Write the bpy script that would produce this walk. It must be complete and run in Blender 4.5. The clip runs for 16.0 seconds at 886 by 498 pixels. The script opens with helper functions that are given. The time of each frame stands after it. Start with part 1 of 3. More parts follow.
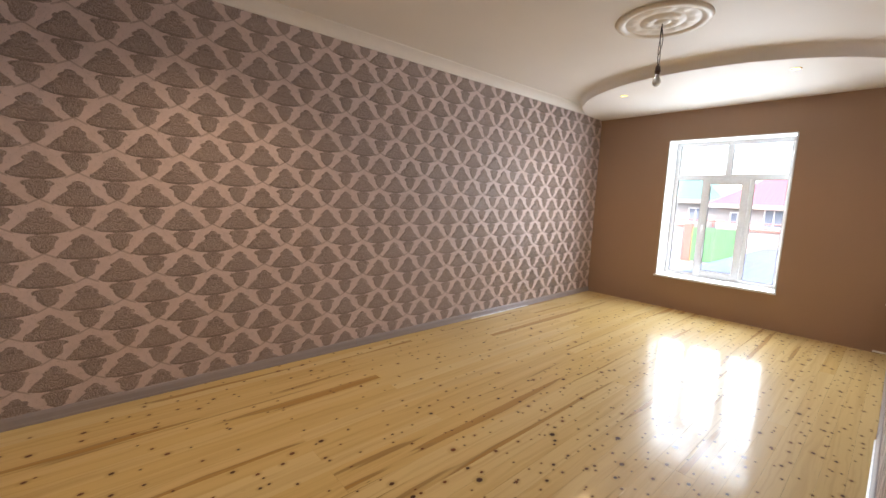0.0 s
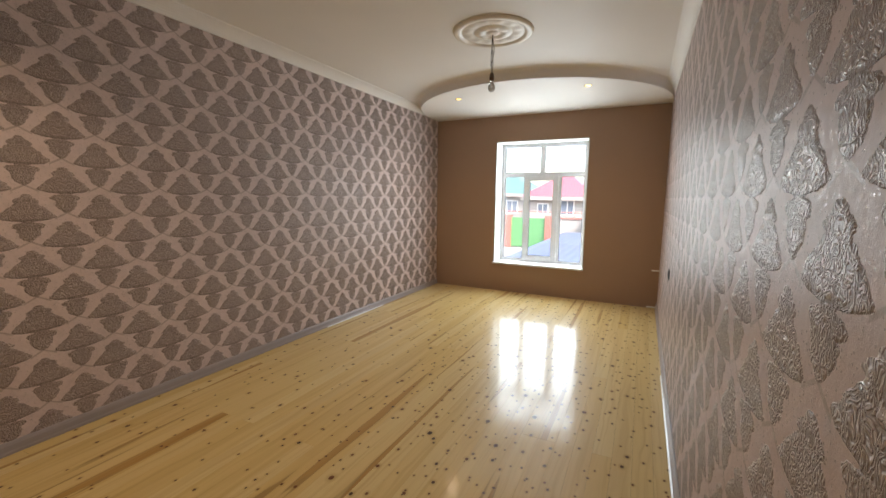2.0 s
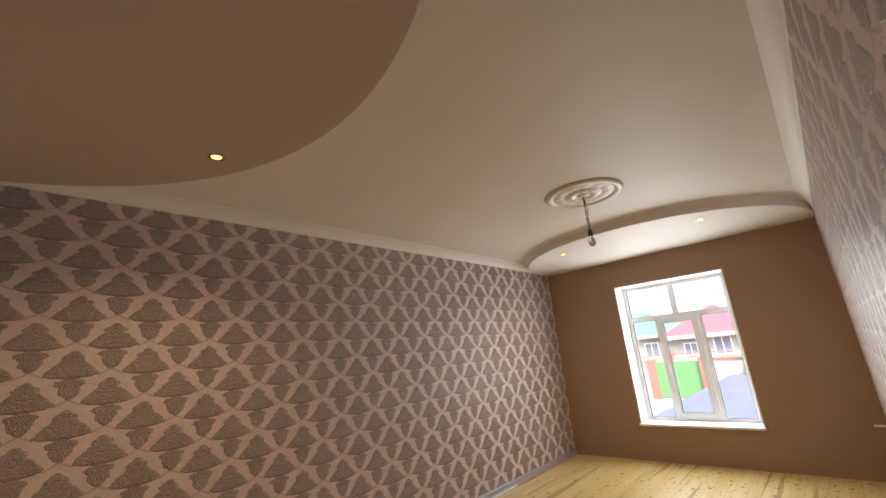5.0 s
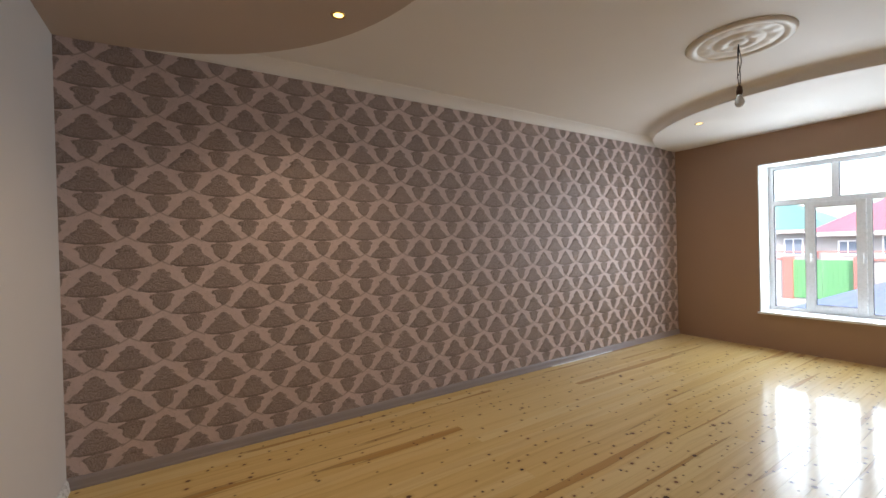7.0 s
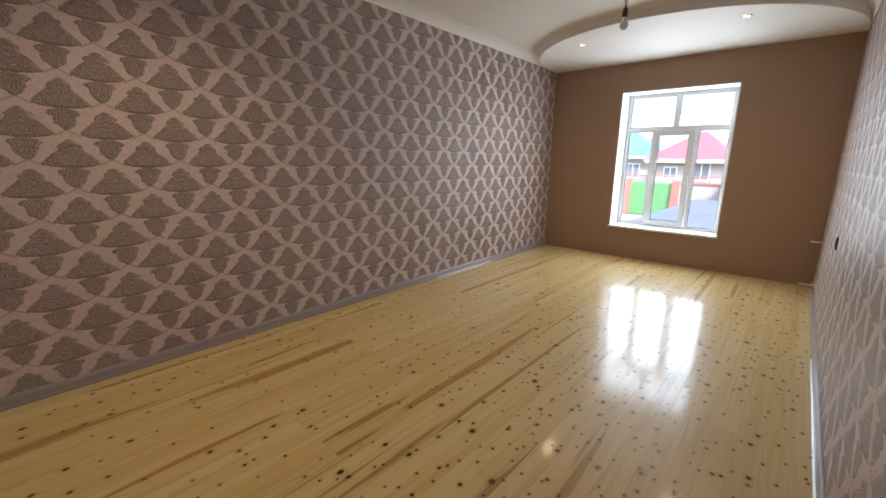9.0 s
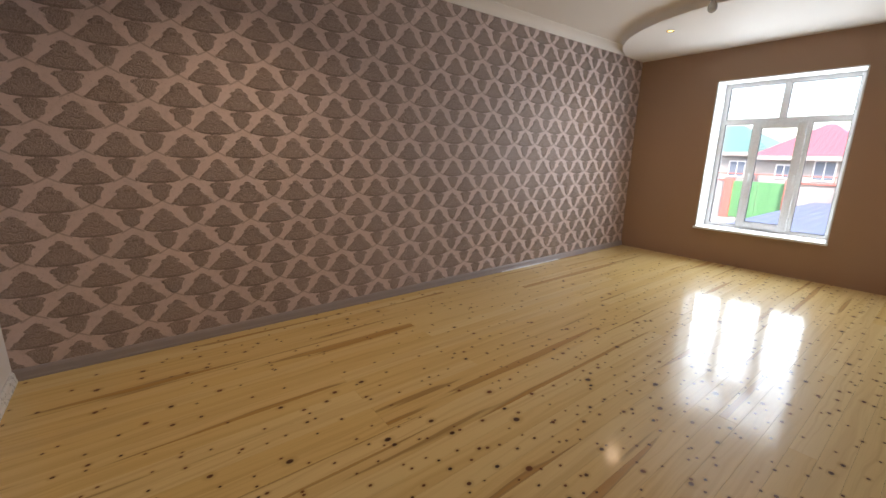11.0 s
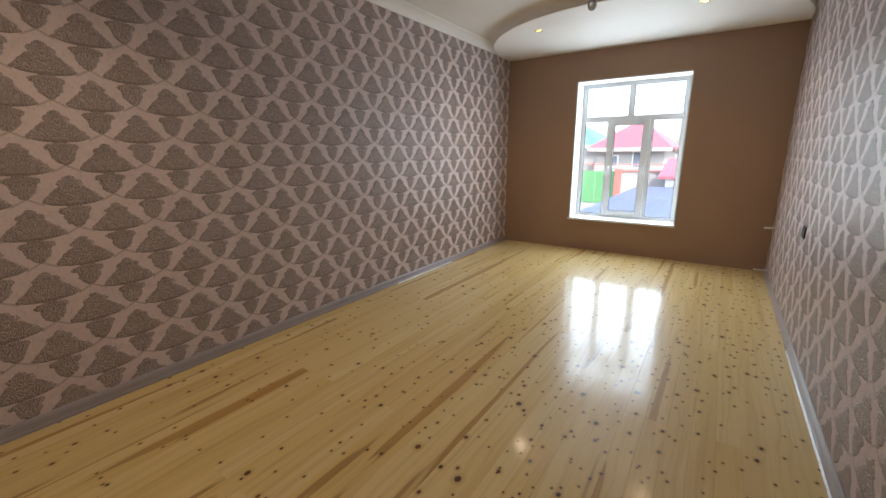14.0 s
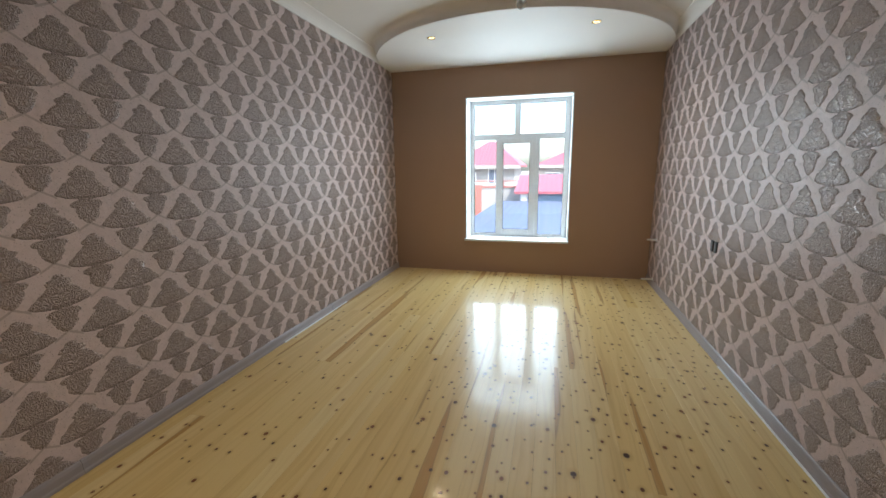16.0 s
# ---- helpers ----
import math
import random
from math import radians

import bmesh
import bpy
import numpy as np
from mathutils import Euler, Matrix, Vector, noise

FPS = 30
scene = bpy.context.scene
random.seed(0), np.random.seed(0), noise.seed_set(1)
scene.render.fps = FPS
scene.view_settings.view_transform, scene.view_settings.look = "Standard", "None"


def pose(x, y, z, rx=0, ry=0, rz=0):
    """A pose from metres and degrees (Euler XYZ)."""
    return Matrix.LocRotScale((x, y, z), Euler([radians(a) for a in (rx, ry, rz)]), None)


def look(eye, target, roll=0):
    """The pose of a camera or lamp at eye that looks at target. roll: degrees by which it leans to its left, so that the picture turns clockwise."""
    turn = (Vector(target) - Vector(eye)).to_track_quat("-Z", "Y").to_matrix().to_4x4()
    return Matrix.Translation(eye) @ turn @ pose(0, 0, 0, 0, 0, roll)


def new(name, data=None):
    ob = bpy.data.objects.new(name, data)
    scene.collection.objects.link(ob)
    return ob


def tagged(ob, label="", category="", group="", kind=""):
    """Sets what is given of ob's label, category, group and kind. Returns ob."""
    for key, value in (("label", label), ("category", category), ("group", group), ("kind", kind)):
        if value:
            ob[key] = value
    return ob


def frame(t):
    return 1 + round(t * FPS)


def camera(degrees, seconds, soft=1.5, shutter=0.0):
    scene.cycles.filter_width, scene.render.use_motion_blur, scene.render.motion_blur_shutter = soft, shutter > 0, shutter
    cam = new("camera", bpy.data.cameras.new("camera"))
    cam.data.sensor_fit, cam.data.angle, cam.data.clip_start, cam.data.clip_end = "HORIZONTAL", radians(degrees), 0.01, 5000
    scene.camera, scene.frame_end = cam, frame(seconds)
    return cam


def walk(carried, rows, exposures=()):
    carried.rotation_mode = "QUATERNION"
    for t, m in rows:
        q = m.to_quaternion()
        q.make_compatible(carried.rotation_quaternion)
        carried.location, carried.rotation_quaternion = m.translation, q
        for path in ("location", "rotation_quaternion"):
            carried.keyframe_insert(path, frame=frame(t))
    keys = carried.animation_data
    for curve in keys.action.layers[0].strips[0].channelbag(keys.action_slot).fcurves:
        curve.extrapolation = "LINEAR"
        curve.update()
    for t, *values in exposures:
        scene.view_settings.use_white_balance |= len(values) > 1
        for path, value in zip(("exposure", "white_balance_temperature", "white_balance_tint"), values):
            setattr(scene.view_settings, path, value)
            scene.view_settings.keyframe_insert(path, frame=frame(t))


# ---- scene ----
cam = camera(95.4, 16.0)
PATH = [
    (0, (0.344, 0.07, 1.468), (1.653, 1.559, 1.206), 2.2),
    (0.5, (0.35, 0.214, 1.477), (2.004, 1.305, 1.203), -0.3),
    (1, (0.366, 0.245, 1.47), (2.066, 1.259, 1.185), -0.7),
    (1.5, (0.365, 0.237, 1.476), (2.106, 1.182, 1.201), 0.3),
    (2, (0.354, 0.252, 1.481), (2.13, 1.127, 1.228), 0.7),
    (2.5, (0.372, 0.211, 1.486), (2.154, 1.077, 1.247), 1.0),
    (3, (0.376, 0.182, 1.489), (2.129, 1.114, 1.283), 1.1),
    (3.5, (0.385, 0.175, 1.491), (2.126, 1.139, 1.362), 0.8),
    (4, (0.387, 0.168, 1.51), (2.101, 1.187, 1.568), -0.5),
    (4.5, (0.386, 0.174, 1.544), (2.01, 1.287, 1.859), -2.8),
    (5, (0.368, 0.17, 1.56), (1.795, 1.461, 2.081), -5.3),
    (5.2, (0.365, 0.17, 1.563), (1.711, 1.534, 2.11), -5.8),
    (7.3, (0.278, 0.139, 1.406), (1.344, 1.825, 1.271), -0.5),
    (7.5, (0.294, 0.142, 1.41), (1.433, 1.773, 1.203), -0.2),
    (8, (0.289, 0.188, 1.398), (1.592, 1.673, 1.083), 0.2),
    (8.5, (0.294, 0.238, 1.398), (1.721, 1.583, 1.003), 0.5),
    (9, (0.291, 0.268, 1.389), (1.76, 1.555, 0.956), 0.8),
    (9.5, (0.292, 0.251, 1.393), (1.701, 1.6, 0.951), 1.1),
    (10, (0.313, 0.155, 1.379), (1.572, 1.648, 0.945), 1.3),
    (10.2, (0.315, 0.13, 1.379), (1.526, 1.66, 0.939), 1.4),
    (12.3, (0.323, 0.125, 1.36), (1.525, 1.646, 0.869), 0.8),
    (12.5, (0.32, 0.185, 1.368), (1.594, 1.64, 0.86), 0.8),
    (13, (0.302, 0.318, 1.402), (1.755, 1.591, 0.884), 0.1),
    (13.5, (0.363, 0.432, 1.399), (1.918, 1.585, 0.895), -0.5),
    (14, (0.524, 0.568, 1.414), (2.131, 1.664, 0.947), -0.4),
    (14.5, (0.63, 0.737, 1.411), (2.348, 1.673, 0.998), -0.3),
    (15, (0.713, 0.972, 1.444), (2.529, 1.709, 1.042), -0.7),
    (15.5, (0.836, 1.112, 1.429), (2.69, 1.743, 1.027), -1.0),
    (16, (0.993, 1.244, 1.432), (2.889, 1.747, 1.042), -0.8),
]
walk(cam, [(t, look(eye, target, roll)) for t, eye, target, roll in PATH],
     [(0, 3.45, 6900, 15), (1.0, 3.1, 7000, 13), (2.5, 3.05, 6900, 9), (3.5, 3.05, 6800, 8), (5.0, 3.05, 7600, 16), (7.5, 3.05, 6400, 11), (9.0, 3.0, 6500, 12), (10.0, 3.0, 6900, 14), (12.5, 3.0, 6800, 14), (14.5, 2.9, 6300, 7), (16, 2.9, 6100, 4)])

# ---- daylight ----
world = bpy.data.worlds.new("sky")
scene.world = world
world.use_nodes = True
wn = world.node_tree
sky = wn.nodes.new("ShaderNodeTexSky")
sky.sky_type, sky.sun_disc = "NISHITA", False
SUN_EL, SUN_AZ = radians(48), radians(222)
sky.sun_elevation, sky.sun_rotation = SUN_EL, SUN_AZ
sky.dust_density = 3.0
wn.links.new(sky.outputs[0], wn.nodes["Background"].inputs[0])
wn.nodes["Background"].inputs[1].default_value = 0.10
sun_data = bpy.data.lights.new("sun", "SUN")
sun_data.energy, sun_data.angle, sun_data.color = 1.0, radians(4), (1.0, 0.95, 0.88)
sun = new("sun", sun_data)
sun_from = Vector((math.sin(SUN_AZ) * math.cos(SUN_EL), math.cos(SUN_AZ) * math.cos(SUN_EL), math.sin(SUN_EL)))
sun.matrix_world = look(sun_from * 60, (0, 0, 0))
SPOT_WATTS, SPOT_COLOUR = 1.0, (1.0, 0.74, 0.48)
SKY_WATTS = 3.6                        # daylight of each square metre of glazing

# ---- the room's measures ----
X0, X1, W = -0.375, 6.5, 3.4           # rear wall, window wall, width
ZP, ZC = 2.73, 2.83                    # lowered panels, main ceiling
WIN = (1.0, 2.36, 0.46, 2.34)          # opening in y and z
WX = 6.80                              # plane of the window frame
WALL = 0.45

# ---- helpers ----


def mesh_of(bm, name, smooth=False):
    me = bpy.data.meshes.new(name)
    bmesh.ops.recalc_face_normals(bm, faces=bm.faces)
    bm.to_mesh(me)
    bm.free()
    if smooth:
        me.shade_smooth()
    return me


def thing(name, bm, mat, label, category, kind="", group="", smooth=False):
    ob = new(name, mesh_of(bm, name, smooth))
    ob.data.materials.append(mat)
    return tagged(ob, label, category, group, kind)


def holder(name, at, label, category, kind="", group=""):
    ob = new(name)
    ob.matrix_world = Matrix.Translation(at)
    return tagged(ob, label, category, group, kind)


def part(name, bm, mat, parent, label="", smooth=False):
    """A mesh under a thing; its coordinates are the parent's own."""
    ob = new(name, mesh_of(bm, name, smooth))
    ob.data.materials.append(mat)
    ob.parent = parent
    return tagged(ob, label)


def box(bm, x0, x1, y0, y1, z0, z1, bevel=0.0):
    m = Matrix.Translation(((x0 + x1) / 2, (y0 + y1) / 2, (z0 + z1) / 2)) @ Matrix.Diagonal((x1 - x0, y1 - y0, z1 - z0, 1))
    made = bmesh.ops.create_cube(bm, size=1, matrix=m)
    if bevel:
        edges = list({e for v in made["verts"] for e in v.link_edges})
        bmesh.ops.bevel(bm, geom=edges, offset=bevel, segments=2, affect="EDGES", profile=0.6)
    return bm


def solid(*a, bevel=0.0):
    return box(bmesh.new(), *a, bevel=bevel)


def lathe(bm, profile, steps=32, bump=None, flip=None):
    """Turns (radius, z) pairs about the z axis."""
    rings = []
    for r, z in profile:
        ring = []
        for i in range(steps):
            a = 2 * math.pi * i / steps
            dz = bump(r, a) if bump else 0
            ring.append(bm.verts.new((r * math.cos(a), r * math.sin(a), z + dz)))
        rings.append(ring)
    for p, q in zip(rings, rings[1:]):
        for i in range(steps):
            j = (i + 1) % steps
            bm.faces.new((p[i], p[j], q[j], q[i]))
    for ring in (rings[0], rings[-1]):
        if (ring[0].co.xy.length) > 1e-4:
            bm.faces.new(ring)
    bmesh.ops.remove_doubles(bm, verts=bm.verts, dist=1e-5)
    return bm


def tube(bm, points, radius, sides=8):
    """A round bar along points."""
    pts = [Vector(p) for p in points]
    rings = []
    for i, p in enumerate(pts):
        d = (pts[min(i + 1, len(pts) - 1)] - pts[max(i - 1, 0)]).normalized()
        a = d.orthogonal().normalized() if not rings else (prev - d * prev.dot(d)).normalized()
        prev = a
        b = d.cross(a)
        rings.append([bm.verts.new(p + radius * (a * math.cos(2 * math.pi * k / sides) + b * math.sin(2 * math.pi * k / sides))) for k in range(sides)])
    for p, q in zip(rings, rings[1:]):
        for k in range(sides):
            bm.faces.new((p[k], p[(k + 1) % sides], q[(k + 1) % sides], q[k]))
    bm.faces.new(rings[0])
    bm.faces.new(rings[-1])
    return bm


def extrude_outline(bm, outline, to):
    """A prism: outline is a list of 3D points, to the vector of its length."""
    a = [bm.verts.new(p) for p in outline]
    b = [bm.verts.new(Vector(p) + Vector(to)) for p in outline]
    n = len(a)
    for i in range(n):
        bm.faces.new((a[i], a[(i + 1) % n], b[(i + 1) % n], b[i]))
    bm.faces.new(a)
    bm.faces.new(b)
    return bm


# ---- materials ----


class Nodes:
    """Short hand for a material's node tree."""

    def __init__(self, name, **values):
        self.mat = bpy.data.materials.new(name)
        self.mat.use_nodes = True
        self.tree = self.mat.node_tree
        self.bsdf = self.tree.nodes["Principled BSDF"]
        for key, value in values.items():
            self.set(key.replace("_", " "), value)

    def set(self, key, value):
        names = {"color": "Base Color", "rough": "Roughness", "metal": "Metallic", "coat": "Coat Weight", "coat rough": "Coat Roughness", "ior": "IOR",
                 "spec": "Specular IOR Level", "normal": "Normal", "coat normal": "Coat Normal", "glass": "Transmission Weight", "glow": "Emission Color", "glow strength": "Emission Strength"}
        self.plug(self.bsdf.inputs[names[key]], value)

    def plug(self, socket, value):
        if isinstance(value, bpy.types.NodeSocket):
            self.tree.links.new(value, socket)
        elif isinstance(value, tuple) and len(value) == 3 and socket.type == "RGBA":
            socket.default_value = (*value, 1)
        else:
            socket.default_value = value

    def node(self, kind, out=0, **inputs):
        n = self.tree.nodes.new(kind)
        for key, value in inputs.items():
            self.plug(n.inputs[key.replace("_", " ")], value)
        return n.outputs[out]

    def m(self, op, a, b=0.0, c=0.0, clamp=False):
        n = self.tree.nodes.new("ShaderNodeMath")
        n.operation, n.use_clamp = op, clamp
        for i, v in enumerate((a, b, c)):
            self.plug(n.inputs[i], v)
        return n.outputs[0]

    def place(self):
        n = self.tree.nodes.new("ShaderNodeNewGeometry")
        s = self.tree.nodes.new("ShaderNodeSeparateXYZ")
        self.tree.links.new(n.outputs["Position"], s.inputs[0])
        return s.outputs

    def vec(self, x, y, z):
        return self.node("ShaderNodeCombineXYZ", X=x, Y=y, Z=z)

    def noise(self, vec, scale, detail=4.0, rough=0.5):
        return self.node("ShaderNodeTexNoise", Vector=vec, Scale=scale, Detail=detail, Roughness=rough)

    def mix(self, f, a, b):
        n = self.tree.nodes.new("ShaderNodeMix")
        n.data_type = "RGBA"
        for i, v in zip((0, 6, 7), (f, a, b)):
            self.plug(n.inputs[i], v)
        return n.outputs[2]

    def ramp(self, f, stops, mode="LINEAR"):
        n = self.tree.nodes.new("ShaderNodeValToRGB")
        n.color_ramp.interpolation = mode
        els = n.color_ramp.elements
        els[0].position, els[1].position = stops[0][0], stops[-1][0]
        for p, _ in stops[1:-1]:
            els.new(p)
        for e, (p, v) in zip(els, stops):
            e.position = p
            e.color = (v, v, v, 1) if not isinstance(v, tuple) else (*v, 1)
        self.plug(n.inputs[0], f)
        return n.outputs[0]

    def step(self, v, lo, hi):
        n = self.tree.nodes.new("ShaderNodeMapRange")
        n.interpolation_type = "SMOOTHSTEP"
        for i, k in enumerate((v, lo, hi)):
            self.plug(n.inputs[i], k)
        return n.outputs[0]

    def bump(self, height, strength, distance):
        return self.node("ShaderNodeBump", Height=height, Strength=strength, Distance=distance)


def plaster(name, colour, rough=0.6, grain=0.25):
    k = Nodes(name, rough=rough)
    p = k.node("ShaderNodeNewGeometry")
    big = k.noise(p, 1.7, 3)
    fine = k.noise(p, 90, 4, 0.6)
    dark = tuple(c * 0.93 for c in colour)
    k.set("color", k.mix(big, dark, colour))
    k.set("normal", k.bump(k.m("ADD", fine, k.m("MULTIPLY", big, 2.0)), grain, 0.002))
    return k.mat


def plain(name, colour, rough=0.5, metal=0.0, wear=0.08, scale=40):
    k = Nodes(name, rough=rough, metal=metal)
    p = k.node("ShaderNodeNewGeometry")
    n = k.noise(p, scale, 4)
    k.set("color", k.mix(n, tuple(c * (1 - wear) for c in colour), tuple(min(1, c * (1 + wear)) for c in colour)))
    k.set("rough", k.m("ADD", k.m("MULTIPLY", n, 0.12), rough - 0.06))
    return k.mat


def damask(name, x0, Z0):
    """Embossed vinyl wallpaper: rows of damask flowers, set half a repeat apart, on a pinkish ground. x0, Z0: the axis and the tip of one flower."""
    k = Nodes(name)
    x, y, z = k.place()
    p = k.vec(x, y, z)
    PU, PV = 0.3565, 0.324
    wob = k.m("SUBTRACT", k.noise(k.vec(x, 0.0, z), 60, 3, 0.6), 0.5)
    lobe = k.node("ShaderNodeTexVoronoi", Vector=k.vec(x, 0.0, z), Scale=48.0)
    edge = k.m("ADD", k.m("MULTIPLY", wob, 0.012), k.m("MULTIPLY", k.m("SUBTRACT", 0.6, lobe), 0.014))
    # half widths of the flower, from the crown down over the brim to the foot
    outline = [(0.0, 0.0), (0.015, 0.016), (0.04, 0.026), (0.07, 0.030), (0.085, 0.044), (0.12, 0.056), (0.15, 0.056), (0.165, 0.048), (0.20, 0.060), (0.26, 0.082), (0.32, 0.103), (0.37, 0.118),
               (0.405, 0.128), (0.425, 0.126), (0.45, 0.108), (0.472, 0.082), (0.488, 0.034), (0.505, 0.030), (0.525, 0.062), (0.56, 0.073), (0.60, 0.067), (0.62, 0.053), (0.67, 0.052), (0.74, 0.047),
               (0.79, 0.034), (0.835, 0.017), (0.86, 0.0), (1.0, 0.0)]
    masks, heights, leaves, valleys = [], [], [], []
    for shift in (0.0, 0.5):
        uu = k.m("ADD", k.m("DIVIDE", k.m("SUBTRACT", x, x0), PU), shift + 0.5)
        vv = k.m("ADD", k.m("DIVIDE", k.m("SUBTRACT", Z0, z), PV), shift)
        a = k.m("MULTIPLY", k.m("ABSOLUTE", k.m("SUBTRACT", k.m("FRACT", uu), 0.5)), PU)
        b = k.m("FRACT", vv)
        half = k.m("MULTIPLY", k.ramp(b, [(s, v * 5) for s, v in outline]), 0.2)
        inside = k.m("ADD", k.m("SUBTRACT", half, a), edge)
        body = k.m("MULTIPLY", k.step(inside, 0.0, 0.004), k.m("GREATER_THAN", half, 0.003))
        line = k.m("ABSOLUTE", k.m("SUBTRACT", k.m("MULTIPLY", b, PV), k.m("SUBTRACT", 0.2136, k.m("MULTIPLY", a, 0.565))))
        stem = k.m("MULTIPLY", k.m("SUBTRACT", 1.0, k.step(line, 0.003, 0.008)), k.m("MULTIPLY", k.m("GREATER_THAN", a, 0.118), 0.7))
        masks.append(k.m("MAXIMUM", body, stem))
        heights.append(k.m("MULTIPLY", k.step(inside, 0.0, 0.022), body))
        # curling acanthus leaves, the same on both sides of the flower
        w = k.m("SUBTRACT", 0.165, k.m("MULTIPLY", b, PV))
        swirl = k.node("ShaderNodeTexNoise", Vector=k.vec(a, shift, k.m("MULTIPLY", w, 0.75)), Scale=42.0, Detail=1.5, Roughness=0.45, Distortion=1.4)
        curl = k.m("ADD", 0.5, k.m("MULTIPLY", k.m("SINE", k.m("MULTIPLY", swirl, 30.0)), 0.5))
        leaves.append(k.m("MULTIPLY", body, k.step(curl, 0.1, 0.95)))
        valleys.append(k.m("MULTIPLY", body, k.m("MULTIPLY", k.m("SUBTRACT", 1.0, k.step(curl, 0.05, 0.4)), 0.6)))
        # the groove under the brim, its shade put into the colour too
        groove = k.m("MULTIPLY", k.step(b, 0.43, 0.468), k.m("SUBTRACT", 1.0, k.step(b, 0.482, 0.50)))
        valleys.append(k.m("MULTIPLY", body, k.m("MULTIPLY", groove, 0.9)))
    mask = k.m("MAXIMUM", *masks)
    relief = k.m("MAXIMUM", *heights)
    leaf = k.m("MAXIMUM", *leaves)
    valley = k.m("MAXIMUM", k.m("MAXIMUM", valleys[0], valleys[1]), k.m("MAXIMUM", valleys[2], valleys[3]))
    streak = k.noise(k.vec(k.m("MULTIPLY", x, 2.0), 0.0, z), 70, 3, 0.65)
    ground_grain = k.noise(p, 260, 3, 0.7)
    blotch = k.noise(p, 26, 4, 0.6)
    cloud = k.noise(p, 2.3, 2)
    base = k.mix(cloud, (0.66, 0.535, 0.52), (0.72, 0.59, 0.575))
    base = k.mix(k.m("MULTIPLY", k.step(blotch, 0.45, 0.7), 0.4), base, (0.55, 0.455, 0.43))
    # the relief's light and shade in the colour: leaf tops lighter, valleys darker
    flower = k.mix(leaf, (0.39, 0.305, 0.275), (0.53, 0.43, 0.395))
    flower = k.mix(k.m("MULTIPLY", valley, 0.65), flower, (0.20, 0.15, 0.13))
    flower = k.mix(k.m("MULTIPLY", k.step(streak, 0.5, 0.72), 0.25), flower, (0.44, 0.365, 0.33))
    k.set("color", k.mix(mask, base, flower))
    # fine glitter pressed into the paper
    fleck = k.tree.nodes.new("ShaderNodeTexVoronoi")
    k.plug(fleck.inputs["Vector"], p)
    fleck.inputs["Scale"].default_value = 150.0
    pick = k.tree.nodes.new("ShaderNodeSeparateColor")
    k.tree.links.new(fleck.outputs["Color"], pick.inputs[0])
    glint = k.m("MULTIPLY", k.m("GREATER_THAN", pick.outputs[0], 0.86), k.m("LESS_THAN", fleck.outputs["Distance"], 0.36))
    h = k.m("ADD", k.m("MULTIPLY", relief, 0.9), k.m("MULTIPLY", mask, k.m("SUBTRACT", k.m("MULTIPLY", leaf, 0.75), k.m("MULTIPLY", valley, 0.3))))
    h = k.m("ADD", h, k.m("MULTIPLY", ground_grain, 0.12))
    h = k.m("ADD", h, k.m("MULTIPLY", blotch, 0.5))
    h = k.m("ADD", h, k.m("MULTIPLY", k.m("MULTIPLY", glint, pick.outputs[1]), 0.5))
    k.set("normal", k.bump(h, 1.0, 0.0048))
    shine = k.m("MAXIMUM", k.m("MULTIPLY", mask, k.m("ADD", 0.3, k.m("MULTIPLY", leaf, 0.7))), glint)
    k.set("rough", k.m("SUBTRACT", 0.47, k.m("MULTIPLY", shine, 0.2)))
    k.set("metal", k.m("MULTIPLY", shine, 0.2))
    k.set("spec", 0.42)
    return k.mat


